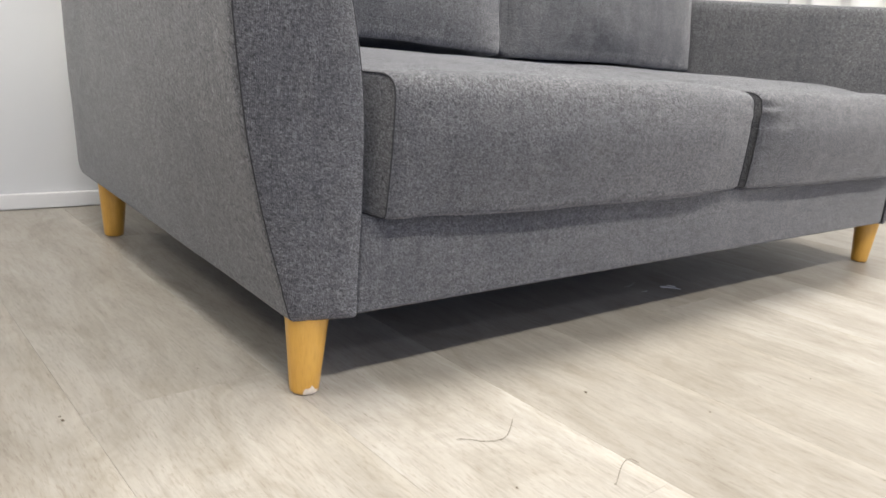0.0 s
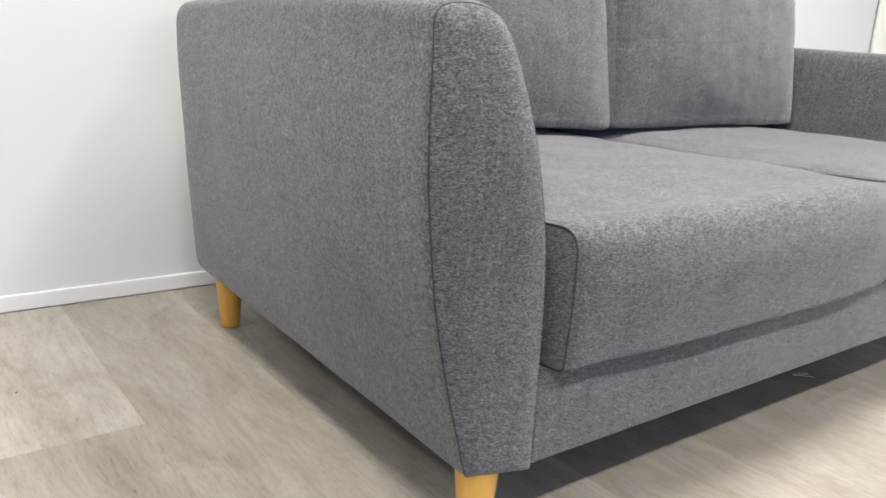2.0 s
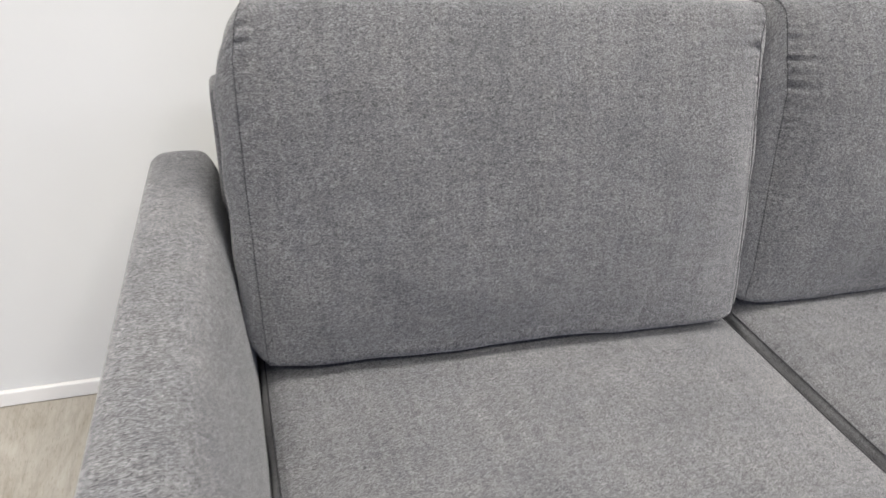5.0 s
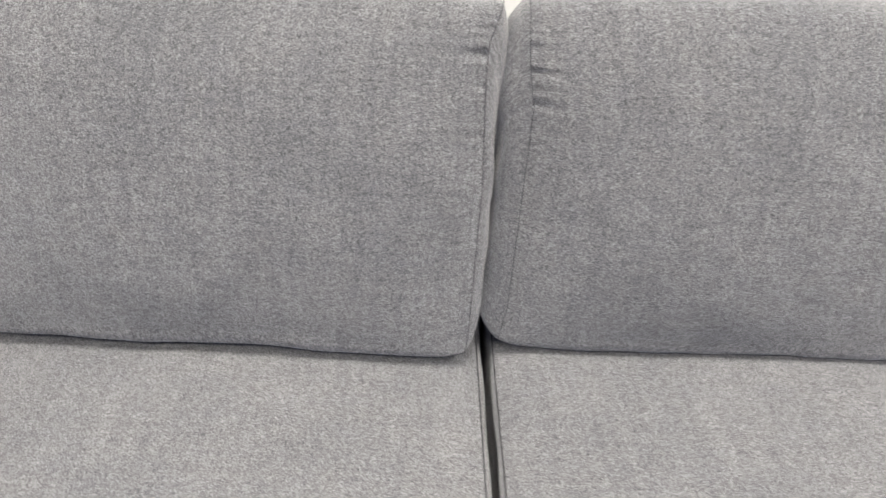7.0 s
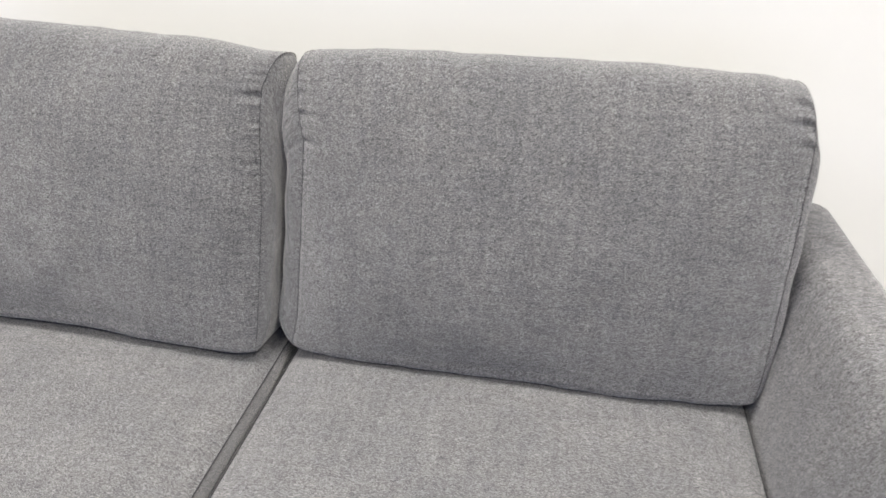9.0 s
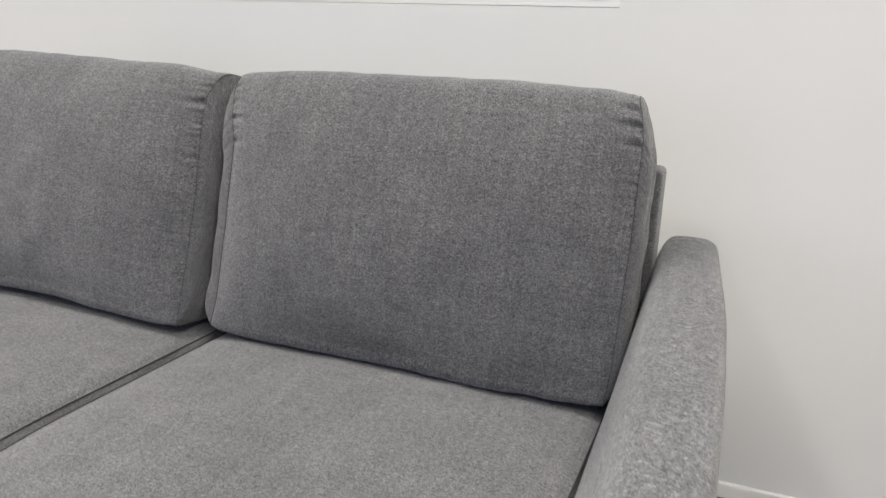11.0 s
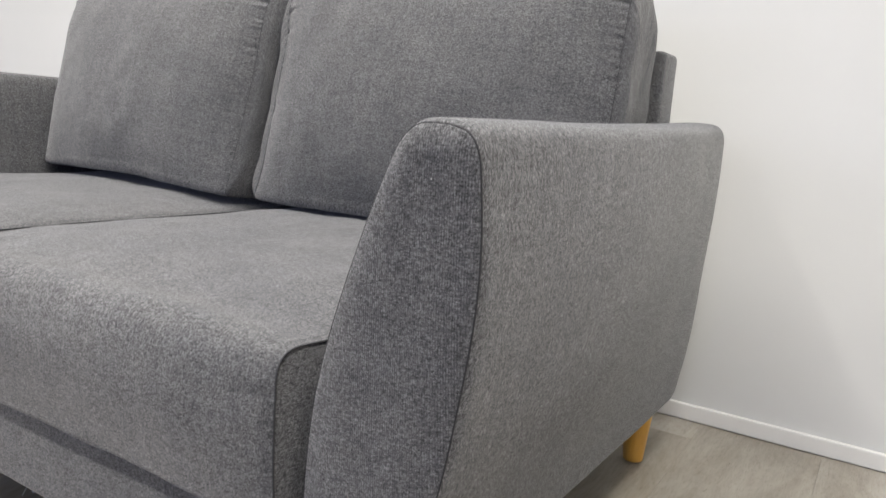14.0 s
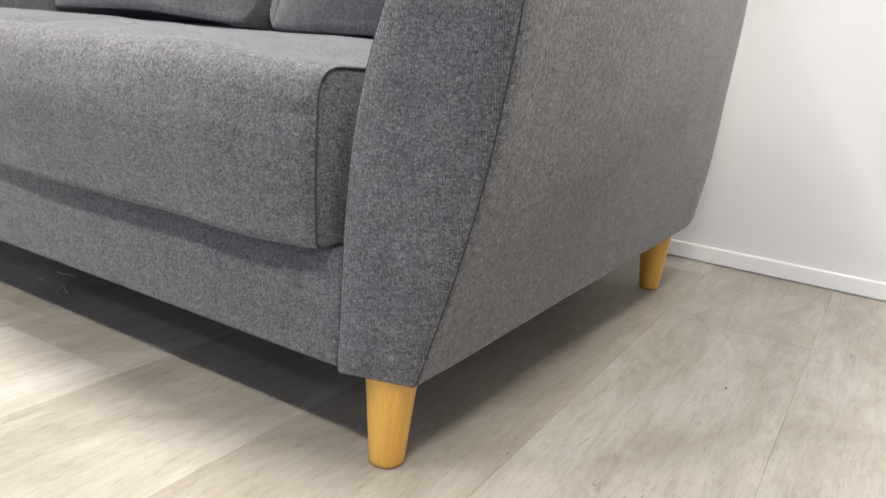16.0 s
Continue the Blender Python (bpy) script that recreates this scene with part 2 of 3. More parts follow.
def quads(nu, nv, flip=False):
    """Faces of a grid of nu by nv points, rows of nv."""
    out = []
    for i in range(nu - 1):
        for j in range(nv - 1):
            q = (i * nv + j, i * nv + j + 1, (i + 1) * nv + j + 1, (i + 1) * nv + j)
            out.append(q[::-1] if flip else q)
    return out


def part(name, bm, mat, parent, label="", smooth=False):
    me = bpy.data.meshes.new(name)
    bm.to_mesh(me)
    bm.free()
    me.materials.append(mat)
    layer = me.uv_layers.new(name="UVMap")
    for poly in me.polygons:
        ax = max(range(3), key=lambda k: abs(poly.normal[k]))
        keep = [k for k in range(3) if k != ax]
        for li in poly.loop_indices:
            co = me.vertices[me.loops[li].vertex_index].co
            layer.data[li].uv = (co[keep[0]], co[keep[1]])
    if smooth:
        me.polygons.foreach_set("use_smooth", [True] * len(me.polygons))
    ob = new(name, me)
    ob.parent = parent
    if label:
        ob["label"] = label
    return ob


def box_bm(x0, x1, y0, y1, z0, z1, bevel=0.0, segments=2):
    bm = bmesh.new()
    bmesh.ops.create_cube(bm, size=1.0, matrix=Matrix.Translation(((x0 + x1) / 2, (y0 + y1) / 2, (z0 + z1) / 2)) @ Matrix.Diagonal((x1 - x0, y1 - y0, z1 - z0, 1)))
    if bevel:
        bmesh.ops.bevel(bm, geom=bm.edges[:], offset=bevel, segments=segments, profile=0.5, affect="EDGES")
    return bm


def tube(name, pts, radius, mat, parent, sides=6, label=""):
    """A round cord through the points."""
    pts = np.asarray(pts, float)
    tang = np.gradient(pts, axis=0)
    tang /= np.linalg.norm(tang, axis=1)[:, None] + 1e-12
    ref = np.array([0.31, 0.17, 0.93])
    a = np.cross(tang, ref)
    a /= np.linalg.norm(a, axis=1)[:, None] + 1e-12
    b = np.cross(tang, a)
    ang = np.linspace(0, 2 * np.pi, sides, endpoint=False)
    rings = pts[:, None] + radius * (np.cos(ang)[None, :, None] * a[:, None] + np.sin(ang)[None, :, None] * b[:, None])
    n = len(pts)
    faces = [(i * sides + j, i * sides + (j + 1) % sides, (i + 1) * sides + (j + 1) % sides, (i + 1) * sides + j) for i in range(n - 1) for j in range(sides)]
    faces += [tuple(range(sides))[::-1], tuple((n - 1) * sides + j for j in range(sides))]
    return mesh_ob(name, rings.reshape(-1, 3), faces, mat, parent, label=label)


def rounded_loop(corners, count):
    """A closed loop through corners (a, b, radius), rounded, as count evenly spaced points."""
    raw = []
    n = len(corners)
    for i, (a, b, r) in enumerate(corners):
        p = np.array([a, b])
        d0 = np.array(corners[i - 1][:2]) - p
        d1 = np.array(corners[(i + 1) % n][:2]) - p
        l0, l1 = np.linalg.norm(d0), np.linalg.norm(d1)
        r = min(r, 0.48 * l0, 0.48 * l1)
        p0, p1 = p + d0 / l0 * r, p + d1 / l1 * r
        for t in np.linspace(0, 1, 14):
            raw.append((1 - t) ** 2 * p0 + 2 * t * (1 - t) * p + t * t * p1)
    raw = np.array(raw + [raw[0]])
    s = np.r_[0, np.cumsum(np.linalg.norm(np.diff(raw, axis=0), axis=1))]
    at = np.linspace(0, s[-1], count, endpoint=False)
    return np.stack([np.interp(at, s, raw[:, k]) for k in range(2)], 1), s[-1]


def hash_noise(p, scale, seed):
    """Smooth low noise at points."""
    return np.array([noise.noise(Vector(q) * scale + Vector((seed * 3.1, seed * 7.7, seed))) for q in p])


# ---- soft cushions ----
def cushion(name, corners, x_left, x_right, bulge, gussets, seed, puckers, m=None, label="", group="", nloop=720, nx=140, slack=1.0, seam=0.0011, soft_edge=(0.0, 0.0), arch=0.0, grow=(0.0, 0.0), full=0.11):
    """A box cushion: one panel that wraps front, top, back and bottom, and a side gusset sewn to it at each end.
    corners: its side profile (y, z, radius). x_left, x_right: seam places as functions of y. bulge: how far the panel swells
    at mid-width by (y, z); gussets: how far each end swells. puckers: (end, y, z, depth, reach, width) gathers at the seams."""
    loop, length = rounded_loop(corners, nloop)
    centre = np.array([(loop[:, 0].min() + loop[:, 0].max()) / 2, (loop[:, 1].min() + loop[:, 1].max()) / 2])
    tang = np.roll(loop, -1, 0) - np.roll(loop, 1, 0)
    tang /= np.linalg.norm(tang, axis=1)[:, None]
    norm = np.stack([tang[:, 1], -tang[:, 0]], 1)
    if ((loop - centre) * norm).sum() < 0:
        norm = -norm
    root = new(name)
    tagged(root, label, "cushion", group)
    # stations: dense at the ends
    t = np.linspace(0, 1, nx)
    u = 0.5 - 0.5 * np.cos(np.pi * t) * (0.65 + 0.35 * np.abs(np.cos(np.pi * t)))
    xl = np.array([x_left(y, z) for y, z in loop])
    xr = np.array([x_right(y, z) for y, z in loop])
    swell = np.array([bulge(y, z) for y, z in loop])
    width = float(np.mean(xr - xl))
    X = xl[None, :] + u[:, None] * (xr - xl)[None, :]
    dist = np.minimum(u, 1 - u)[:, None] * width
    puff = (1 - np.exp(-dist / (full * width))) * (1 - 0.25 * (2 * u[:, None] - 1) ** 2)
    off = swell[None, :] * puff - 0.0017 * np.exp(-((dist / 0.007) ** 2)) 
    off = off - soft_edge[0] * np.exp(-((u[:, None] * width / 0.024) ** 1.2)) - soft_edge[1] * np.exp(-(((1 - u[:, None]) * width / 0.024) ** 1.2))
    s = np.linspace(0, length, nloop, endpoint=False)
    for end, py, pz, depth, reach, wide in puckers:
        k = int(np.argmin((loop[:, 0] - py) ** 2 + (loop[:, 1] - pz) ** 2))
        ds = np.abs(s - s[k])
        ds = np.minimum(ds, length - ds)
        du = (u if end < 0 else 1 - u)[:, None] * width
        fold = np.exp(-((ds[None, :] / wide) ** 2)) - 0.5 * np.exp(-(((ds[None, :] - 2 * wide) / wide) ** 2))
        off -= depth * fold * np.exp(-((du / reach) ** 1.5)) * (1 - np.exp(-((du + 0.0006) / 0.004)))
    P = np.stack([X, np.broadcast_to(loop[None, :, 0], X.shape), np.broadcast_to(loop[None, :, 1], X.shape)], -1).copy()
    P[..., 2] += arch * np.sin(np.pi * u)[:, None] * np.clip(1 - P[..., 2] / 0.15, 0, 1)
    P[..., 2] *= 1 + (grow[0] * (1 - u) ** 2 + grow[1] * u ** 2)[:, None]
    low = hash_noise(P.reshape(-1, 3), 7.0, seed).reshape(X.shape) * 0.0035 * slack + hash_noise(P.reshape(-1, 3), 19.0, seed + 5).reshape(X.shape) * 0.0014 * slack
    off = off + low * np.minimum(1, dist / 0.04)
    P[..., 1] += off * norm[None, :, 0]
    P[..., 2] += off * norm[None, :, 1]
    ring = np.concatenate([P, P[:, :1]], 1)
    uv = np.stack([np.broadcast_to((u * width)[:, None], (nx, nloop + 1)), np.broadcast_to(np.r_[s, length][None, :], (nx, nloop + 1))], -1)
    mesh_ob("cover_panel", ring.reshape(-1, 3), quads(nx, nloop + 1, flip=True), FABRIC, root, uv.reshape(-1, 2))
    # side gussets
    steps = np.array([0, 0.012, 0.03, 0.06, 0.1, 0.16, 0.24, 0.34, 0.46, 0.6, 0.74, 0.88, 1.0])
    for end, row, gusset in ((-1, P[0], gussets[0]), (1, P[-1], gussets[1])):
        mid = row.mean(0)
        G = row[None] + (mid - row)[None] * steps[:, None, None]
        rise = gusset * (1 - (1 - np.minimum(1, steps * 3.2)) ** 2.4)
        G[..., 0] += end * (rise[:, None] + 0.0015 * np.sin(np.linspace(0, 2 * np.pi, nloop) * 9 + seed)[None] * np.minimum(1, steps * 12)[:, None] * (1 - steps)[:, None])
        G[0, :, 0] -= end * 0.001
        G = np.concatenate([G, G[:, :1]], 1)
        radial = np.r_[0, np.cumsum(np.linalg.norm(np.diff(G, axis=0), axis=2).mean(1))]
        guv = np.stack([np.broadcast_to(radial[:, None], G.shape[:2]), np.broadcast_to(np.r_[s, length][None], G.shape[:2])], -1)
        gus = mesh_ob("side_gusset", G.reshape(-1, 3), quads(len(steps), nloop + 1, flip=end < 0), FABRIC, root, guv.reshape(-1, 2))
        cord = row + np.stack([np.full(nloop, end * 0.0006), 0.0008 * norm[:, 0], 0.0008 * norm[:, 1]], -1)
        tube("seam", np.concatenate([cord, cord[:2]]), seam, THREAD, gus, 5)
        # a row of top stitches beside the seam
        k = int(np.argmin(np.abs((u if end < 0 else 1 - u) * width - 0.009)))
        line = P[k] + np.stack([np.zeros(nloop), 0.0004 * norm[:, 0], 0.0004 * norm[:, 1]], -1)
        verts, faces = [], []
        for a in range(0, nloop - 1, 2):
            p, q = line[a], line[(a + 2) % nloop]
            q = p + (q - p) * 0.62
            side = np.array([1.0, 0, 0]) * 0.0007
            up = np.array([0, norm[a, 0], norm[a, 1]]) * 0.0006
            b0 = len(verts)
            verts += [p - side, p + side, q + side, q - side, p + up, q + up]
            faces += [(b0, b0 + 4, b0 + 5, b0 + 3), (b0 + 1, b0 + 2, b0 + 5, b0 + 4), (b0, b0 + 1, b0 + 4), (b0 + 3, b0 + 5, b0 + 2)]
        mesh_ob("top_stitching", verts, faces, STITCH, root)
    if m is not None:
        root.matrix_basis = m
    return root


# ---- room ----
X0, X1, Y0, WALL = -4.2, 2.75, -7.5, 1.199


def slab(name, x0, x1, y0, y1, z0, z1, mat, label, category):
    ob = part(name, box_bm(x0, x1, y0, y1, z0, z1), mat, None)
    return tagged(ob, label, category, kind="structure")


slab("wall_north", X0 - 0.12, X1 + 0.12, WALL, WALL + 0.12, 0, CEIL, PAINT, "smooth white painted wall behind the sofa", "wall")
# unseen south, west and east walls, kept darker than the north one to limit fill
south = bmesh.new()
for x0, x1, z0, z1 in ((X0 - 0.12, -3.7, 0, CEIL), (2.3, X1 + 0.12, 0, CEIL), (-3.7, 2.3, 0, 0.55), (-3.7, 2.3, 2.35, CEIL)):
    bmesh.ops.create_cube(south, size=1.0, matrix=Matrix.Translation(((x0 + x1) / 2, Y0 - 0.06, (z0 + z1) / 2)) @ Matrix.Diagonal((x1 - x0, 0.12, z1 - z0, 1)))
tagged(part("wall_south", south, GREY, None), "unseen wall with a wide window opening, grey to cut bounced light", "wall", kind="structure")
slab("wall_west", X0 - 0.12, X0, Y0, WALL, 0, CEIL, GREY, "unseen side wall of the room, grey to cut bounced light", "wall")
slab("wall_east", X1, X1 + 0.12, Y0, WALL, 0, CEIL, GREY, "unseen side wall of the room, grey to cut bounced light", "wall")
slab("ceiling", X0 - 0.12, X1 + 0.12, Y0 - 0.12, WALL + 0.12, CEIL, CEIL + 0.12, CEILING, "plain white ceiling over the showroom", "ceiling")
base = part("baseboard", box_bm(X0, X1, WALL - 0.012, WALL, 0.001, 0.037, 0.003, 2), TRIM, None)
tagged(base, "low white painted baseboard along the wall", "baseboard", kind="structure")
floor = part("floor", box_bm(X0 - 0.12, X1 + 0.12, Y0 - 0.12, WALL + 0.12, -0.12, -0.0035), UNDER, None)
tagged(floor, "pale greige wood-look vinyl plank floor", "floor", kind="structure")

# ---- sofa ----
sofa = new("sofa")
tagged(sofa, "two-seat sofa in grey melange fabric on beech legs", "sofa")

part("seat_base", box_bm(-0.745, 0.745, 0.02, 0.848, 0.1095, 0.233, 0.008, 3), FABRIC, sofa, "low fabric-covered front rail and seat base", True)


def arm(side):
    """One armrest: slim and upright behind, flaring out and narrowing to a rounded top in front. side: -1 or 1."""
    front = [(0.745, 0.108, 0.004), (0.745, 0.30, 0.10), (0.759, 0.41, 0.10), (0.808, 0.542, 0.12), (0.841, 0.616, 0.032), (0.877, 0.6195, 0.03), (0.907, 0.610, 0.028),
             (0.916, 0.50, 0.10), (0.898, 0.362, 0.12), (0.864, 0.234, 0.12), (0.820, 0.103, 0.008)]
    rear = [(0.745, 0.130, 0.004), (0.745, 0.30, 0.10), (0.748, 0.42, 0.10), (0.758, 0.545, 0.12), (0.780, 0.645, 0.045), (0.822, 0.650, 0.03), (0.870, 0.646, 0.026),
            (0.873, 0.52, 0.10), (0.867, 0.385, 0.12), (0.858, 0.25, 0.12), (0.847, 0.132, 0.008)]
    if side > 0:
        rear = [(x + 0.006 * (z > 0.2), z - 0.003 * (z > 0.5), r) for x, z, r in rear]
    if side < 0:
        front = [(0.745, 0.108, 0.004), (0.745, 0.30, 0.10), (0.752, 0.41, 0.10), (0.793, 0.548, 0.12), (0.824, 0.629, 0.03), (0.866, 0.6385, 0.022), (0.906, 0.631, 0.018),
                 (0.916, 0.50, 0.10), (0.898, 0.362, 0.12), (0.864, 0.234, 0.12), (0.820, 0.103, 0.008)]
    per = 26

    def dense(corners):
        out = []
        n = len(corners)
        for i, (a, b, r) in enumerate(corners):
            p = np.array([a, b])
            d0, d1 = np.array(corners[i - 1][:2]) - p, np.array(corners[(i + 1) % n][:2]) - p
            l0, l1 = np.linalg.norm(d0), np.linalg.norm(d1)
            r0, r1 = min(max(r, 0.002), 0.49 * l0), min(max(r, 0.002), 0.49 * l1)
            p0, p1 = p + d0 / l0 * r0, p + d1 / l1 * r1
            nxt = np.array(corners[(i + 1) % n][:2])
            rn = min(max(corners[(i + 1) % n][2], 0.002), 0.49 * l1)
            out += [(1 - t) ** 2 * p0 + 2 * t * (1 - t) * p + t * t * p1 for t in np.linspace(0, 1, per // 2, endpoint=False)]
            stop = nxt - d1 / l1 * rn
            out += [p1 + (stop - p1) * t for t in np.linspace(0, 1, per // 2, endpoint=False)]
        return np.array(out)

    F, R = dense(front), dense(rear)
    n = len(F)
    holder = new("armrest")
    holder.parent = sofa
    # the front leans forward to its top, and its inner edge stands ahead of the outer one
    low_z, high_z = F[:, 1].min(), F[:, 1].max()
    peak = int(np.argmax(F[:, 1]))
    base_k = int(np.argmin(F[:, 1]))
    inner, outer = F[:peak + 1], F[peak:base_k + 1][::-1]
    x_in = np.interp(F[:, 1], inner[:, 1], inner[:, 0])
    x_out = np.interp(F[:, 1], outer[:, 1], outer[:, 0])

    def front_y(z, across):
        up = (z - low_z) / (high_z - low_z)
        back = 0.020 * np.clip((up - 0.7) / 0.3, 0, 1) ** 2 if side < 0 else 0.0
        return (0.0195 - 0.010 * up) * (1 - across) + (0.047 - 0.035 * up) * across + back

    across = np.clip((F[:, 0] - x_in) / np.maximum(x_out - x_in, 0.01), 0, 1)
    across[base_k:] = np.clip((F[base_k:, 0] - F[0, 0]) / (F[base_k, 0] - F[0, 0]), 0, 1)
    yf = front_y(F[:, 1], across)
    yr = 0.938 + 0.0 * R[:, 1]
    # stations from the front seam to the rear edge
    st = np.r_[0, 0.004, 0.01, 0.02, 0.04, np.linspace(0.07, 0.94, 40), 0.965, 0.985, 0.996, 1.0]
    rows = []
    for v in st:
        sec = F + (R - F) * (v ** 0.9)
        swell = math.sin(math.pi * v)
        sec[:, 0] += (0.018 if side > 0 else 0.0) * swell * np.clip((sec[:, 0] - 0.84) / 0.04, 0, 1) * np.clip((sec[:, 1] - 0.11) / 0.45, 0, 1)
        sec[:, 1] += (-0.005 if side > 0 else 0.010) * swell * np.clip((sec[:, 1] - 0.45) / 0.12, 0, 1)
        c = sec.mean(0)
        shrink = 0.0045 * np.exp(-v / 0.004) + (0.012 * (max(0, v - 0.955) / 0.045) ** 2.5)
        d = sec - c
        d /= np.linalg.norm(d, axis=1)[:, None]
        sec = sec - d * (shrink * np.where(sec[:, 1] < 0.14, 0.35, 1.0))[:, None] if v < 0.5 else sec - d * shrink
        y = yf + (yr - yf) * v
        rows.append(np.stack([side * sec[:, 0], y, sec[:, 1]], -1))
    A = np.array(rows)
    wob = hash_noise(A.reshape(-1, 3), 6.0, 11 + side).reshape(A.shape[:2]) * 0.0022
    A[..., 0] += wob * np.minimum(1, st * 12)[:, None]
    A[..., 2] += wob * 0.5 * np.minimum(1, st * 12)[:, None] * (A[..., 2] > 0.2)
    Aw = np.concatenate([A, A[:, :1]], 1)
    arc = np.r_[0, np.cumsum(np.linalg.norm(np.diff(np.concatenate([F, F[:1]]), axis=0), axis=1))]
    uv = np.stack([Aw[..., 1], np.broadcast_to(arc[None], Aw.shape[:2])], -1)
    mesh_ob("arm_cover", Aw.reshape(-1, 3), quads(len(st), n + 1, flip=side > 0), FABRIC_ARM, holder, uv.reshape(-1, 2))
    # domed front panel
    steps = np.array([0, 0.02, 0.05, 0.1, 0.18, 0.3, 0.45, 0.62, 0.8, 1.0])
    row = A[0]
    spine = row.copy()
    # the panel closes on a spine that runs up its middle
    zs = np.linspace(row[:, 2].min(), row[:, 2].max(), 60)
    top_k = int(np.argmax(row[:, 2]))
    ins = row[:top_k + 1]
    outs = row[top_k:base_k + 1]
    xi = np.interp(zs, ins[:, 2], ins[:, 0])
    o = outs[np.argsort(outs[:, 2])]
    xo = np.interp(zs, o[:, 2], o[:, 0])
    zc = np.clip(row[:, 2], row[:, 2].min() + 0.03, row[:, 2].max() - 0.035)
    spine[:, 0] = np.interp(zc, zs, (xi + xo) / 2)
    spine[:, 2] = zc
    G = row[None] + (spine - row)[None] * steps[:, None, None]
    dome = 0.009 * (1 - (1 - np.minimum(1, steps * 1.6)) ** 2) + 0.002 * (steps > 0)
    G[..., 1] = row[None, :, 1] * (1 - steps[:, None]) + front_y(zc, 0.5)[None] * steps[:, None] - dome[:, None]
    Gw = np.concatenate([G, G[:, :1]], 1)
    guv = np.stack([Gw[..., 0], Gw[..., 2]], -1)
    mesh_ob("front_panel", Gw.reshape(-1, 3), quads(len(steps), n + 1, flip=side < 0), FABRIC_RIB, holder, guv.reshape(-1, 2), label="ribbed-looking grey fabric front panel")
    # rear closing face
    last = A[-1]
    cen = last.mean(0)
    verts = np.concatenate([last, cen[None]])
    mesh_ob("rear_panel", verts, [(i, (i + 1) % n, n) if side < 0 else ((i + 1) % n, i, n) for i in range(n)], FABRIC, holder, np.stack([verts[:, 0], verts[:, 2]], -1))
    cord = row + np.array([0, -0.0008, 0])
    tube("seam", np.concatenate([cord, cord[:1]]), 0.0009, THREAD, holder, 5, "dark sewn seam cord")
    return holder


arm(-1)
arm(1)


def back_frame():
    """Upholstered backrest frame, leaning a little, behind the cushions."""
    bm = box_bm(-0.772, 0.778, 0.848, 0.930, 0.50, 0.761, 0.011, 4)
    low = box_bm(-0.757, 0.757, 0.850, 0.928, 0.133, 0.52, 0.006, 2)
    me = bpy.data.meshes.new("lower")
    low.to_mesh(me)
    low.free()
    bm.from_mesh(me)
    bpy.data.meshes.remove(me)
    return part("backrest_frame", bm, FABRIC, sofa, "upright upholstered backrest frame", True)


back_frame()
part("underside_lining", box_bm(-0.72, 0.72, 0.05, 0.92, 0.107, 0.1112), LINING, sofa, "black cloth lining under the seat")


def leg(x, y, z_top, name="leg"):
    """A turned leg that tapers to the floor."""
    profile = [(0.0, 0.0006), (0.0165, 0.0006), (0.0188, 0.003), (0.0194, 0.008), (0.0238, 0.06), (0.0283, 0.108), (0.0290, z_top), (0.0, z_top)]
    sides = 40
    verts, faces = [], []
    for r, z in profile:
        for j in range(sides):
            a = 2 * math.pi * j / sides
            verts.append((x + r * math.cos(a), y + r * math.sin(a), z))
    for i in range(len(profile) - 1):
        for j in range(sides):
            faces.append((i * sides + j, i * sides + (j + 1) % sides, (i + 1) * sides + (j + 1) % sides, (i + 1) * sides + j))
    ob = mesh_ob(name, verts, faces, BEECH, sofa, label="tapered round leg in warm lacquered beech")
    return ob


leg_fl = leg(-0.788, 0.065, 0.118)
leg(0.779, 0.065, 0.118)
leg(-0.790, 0.905, 0.142)
leg(0.790, 0.905, 0.142)


def chip(parent):
    """Lacquer knocked off low on the front of one leg: a thin bare patch standing just proud."""
    verts, faces = [], []
    cols = 14
    for i in range(cols):
        a = radians(-122 + 62 * i / (cols - 1))
        top = 0.0125 + 0.004 * math.sin(i * 1.1) * (0.4 if i % 3 else 1) - 0.00018 * (i - 6.0) ** 2
        for z, r in ((0.0015, 0.0178), (0.0035, 0.0193), (max(0.0045, top), 0.0195 + 0.085 * (max(0.0045, top) - 0.008) + 0.0003)):
            verts.append((-0.788 + r * math.cos(a), 0.065 + r * math.sin(a), z))
    for i in range(cols - 1):
        faces += [(3 * i + k, 3 * i + 3 + k, 3 * i + 4 + k, 3 * i + 1 + k) for k in range(2)]
    return mesh_ob("chipped_patch", verts, faces, CHIP, parent, label="pale bare wood where the lacquer chipped")


chip(leg_fl)

# seams where the front rail meets the arms
for sx in (-1, 1):
    tube("rail_seam", [(sx * 0.7455, 0.0195 + 0.0 * k, 0.113 + 0.0098 * k) for k in range(13)], 0.0013, THREAD, sofa, 5, "dark sewn seam beside the arm")

# ---- seat cushions ----
SEAT = [(0.0, 0.2335, 0.010), (-0.006, 0.31, 0.04), (-0.005, 0.406, 0.040), (0.06, 0.404, 0.05), (0.40, 0.400, 0.05), (0.83, 0.398, 0.03), (0.84, 0.236, 0.02), (0.4, 0.2335, 0.02)]


def seat_bulge(y, z):
    front = 0.026 * math.exp(-(((z - 0.335) / 0.085) ** 2)) * math.exp(-((max(0.0, y) / 0.035) ** 2)) if y < 0.2 else 0.0
    top = 0.024 * (1 - math.exp(-((y / 0.10) ** 2))) if z > 0.3 and y < 0.815 else 0.0
    return front + top


def seat_gap(y):
    k = min(1.0, max(0.0, y) / 0.36)
    return 0.052 - 0.044 * k * (2 - k)


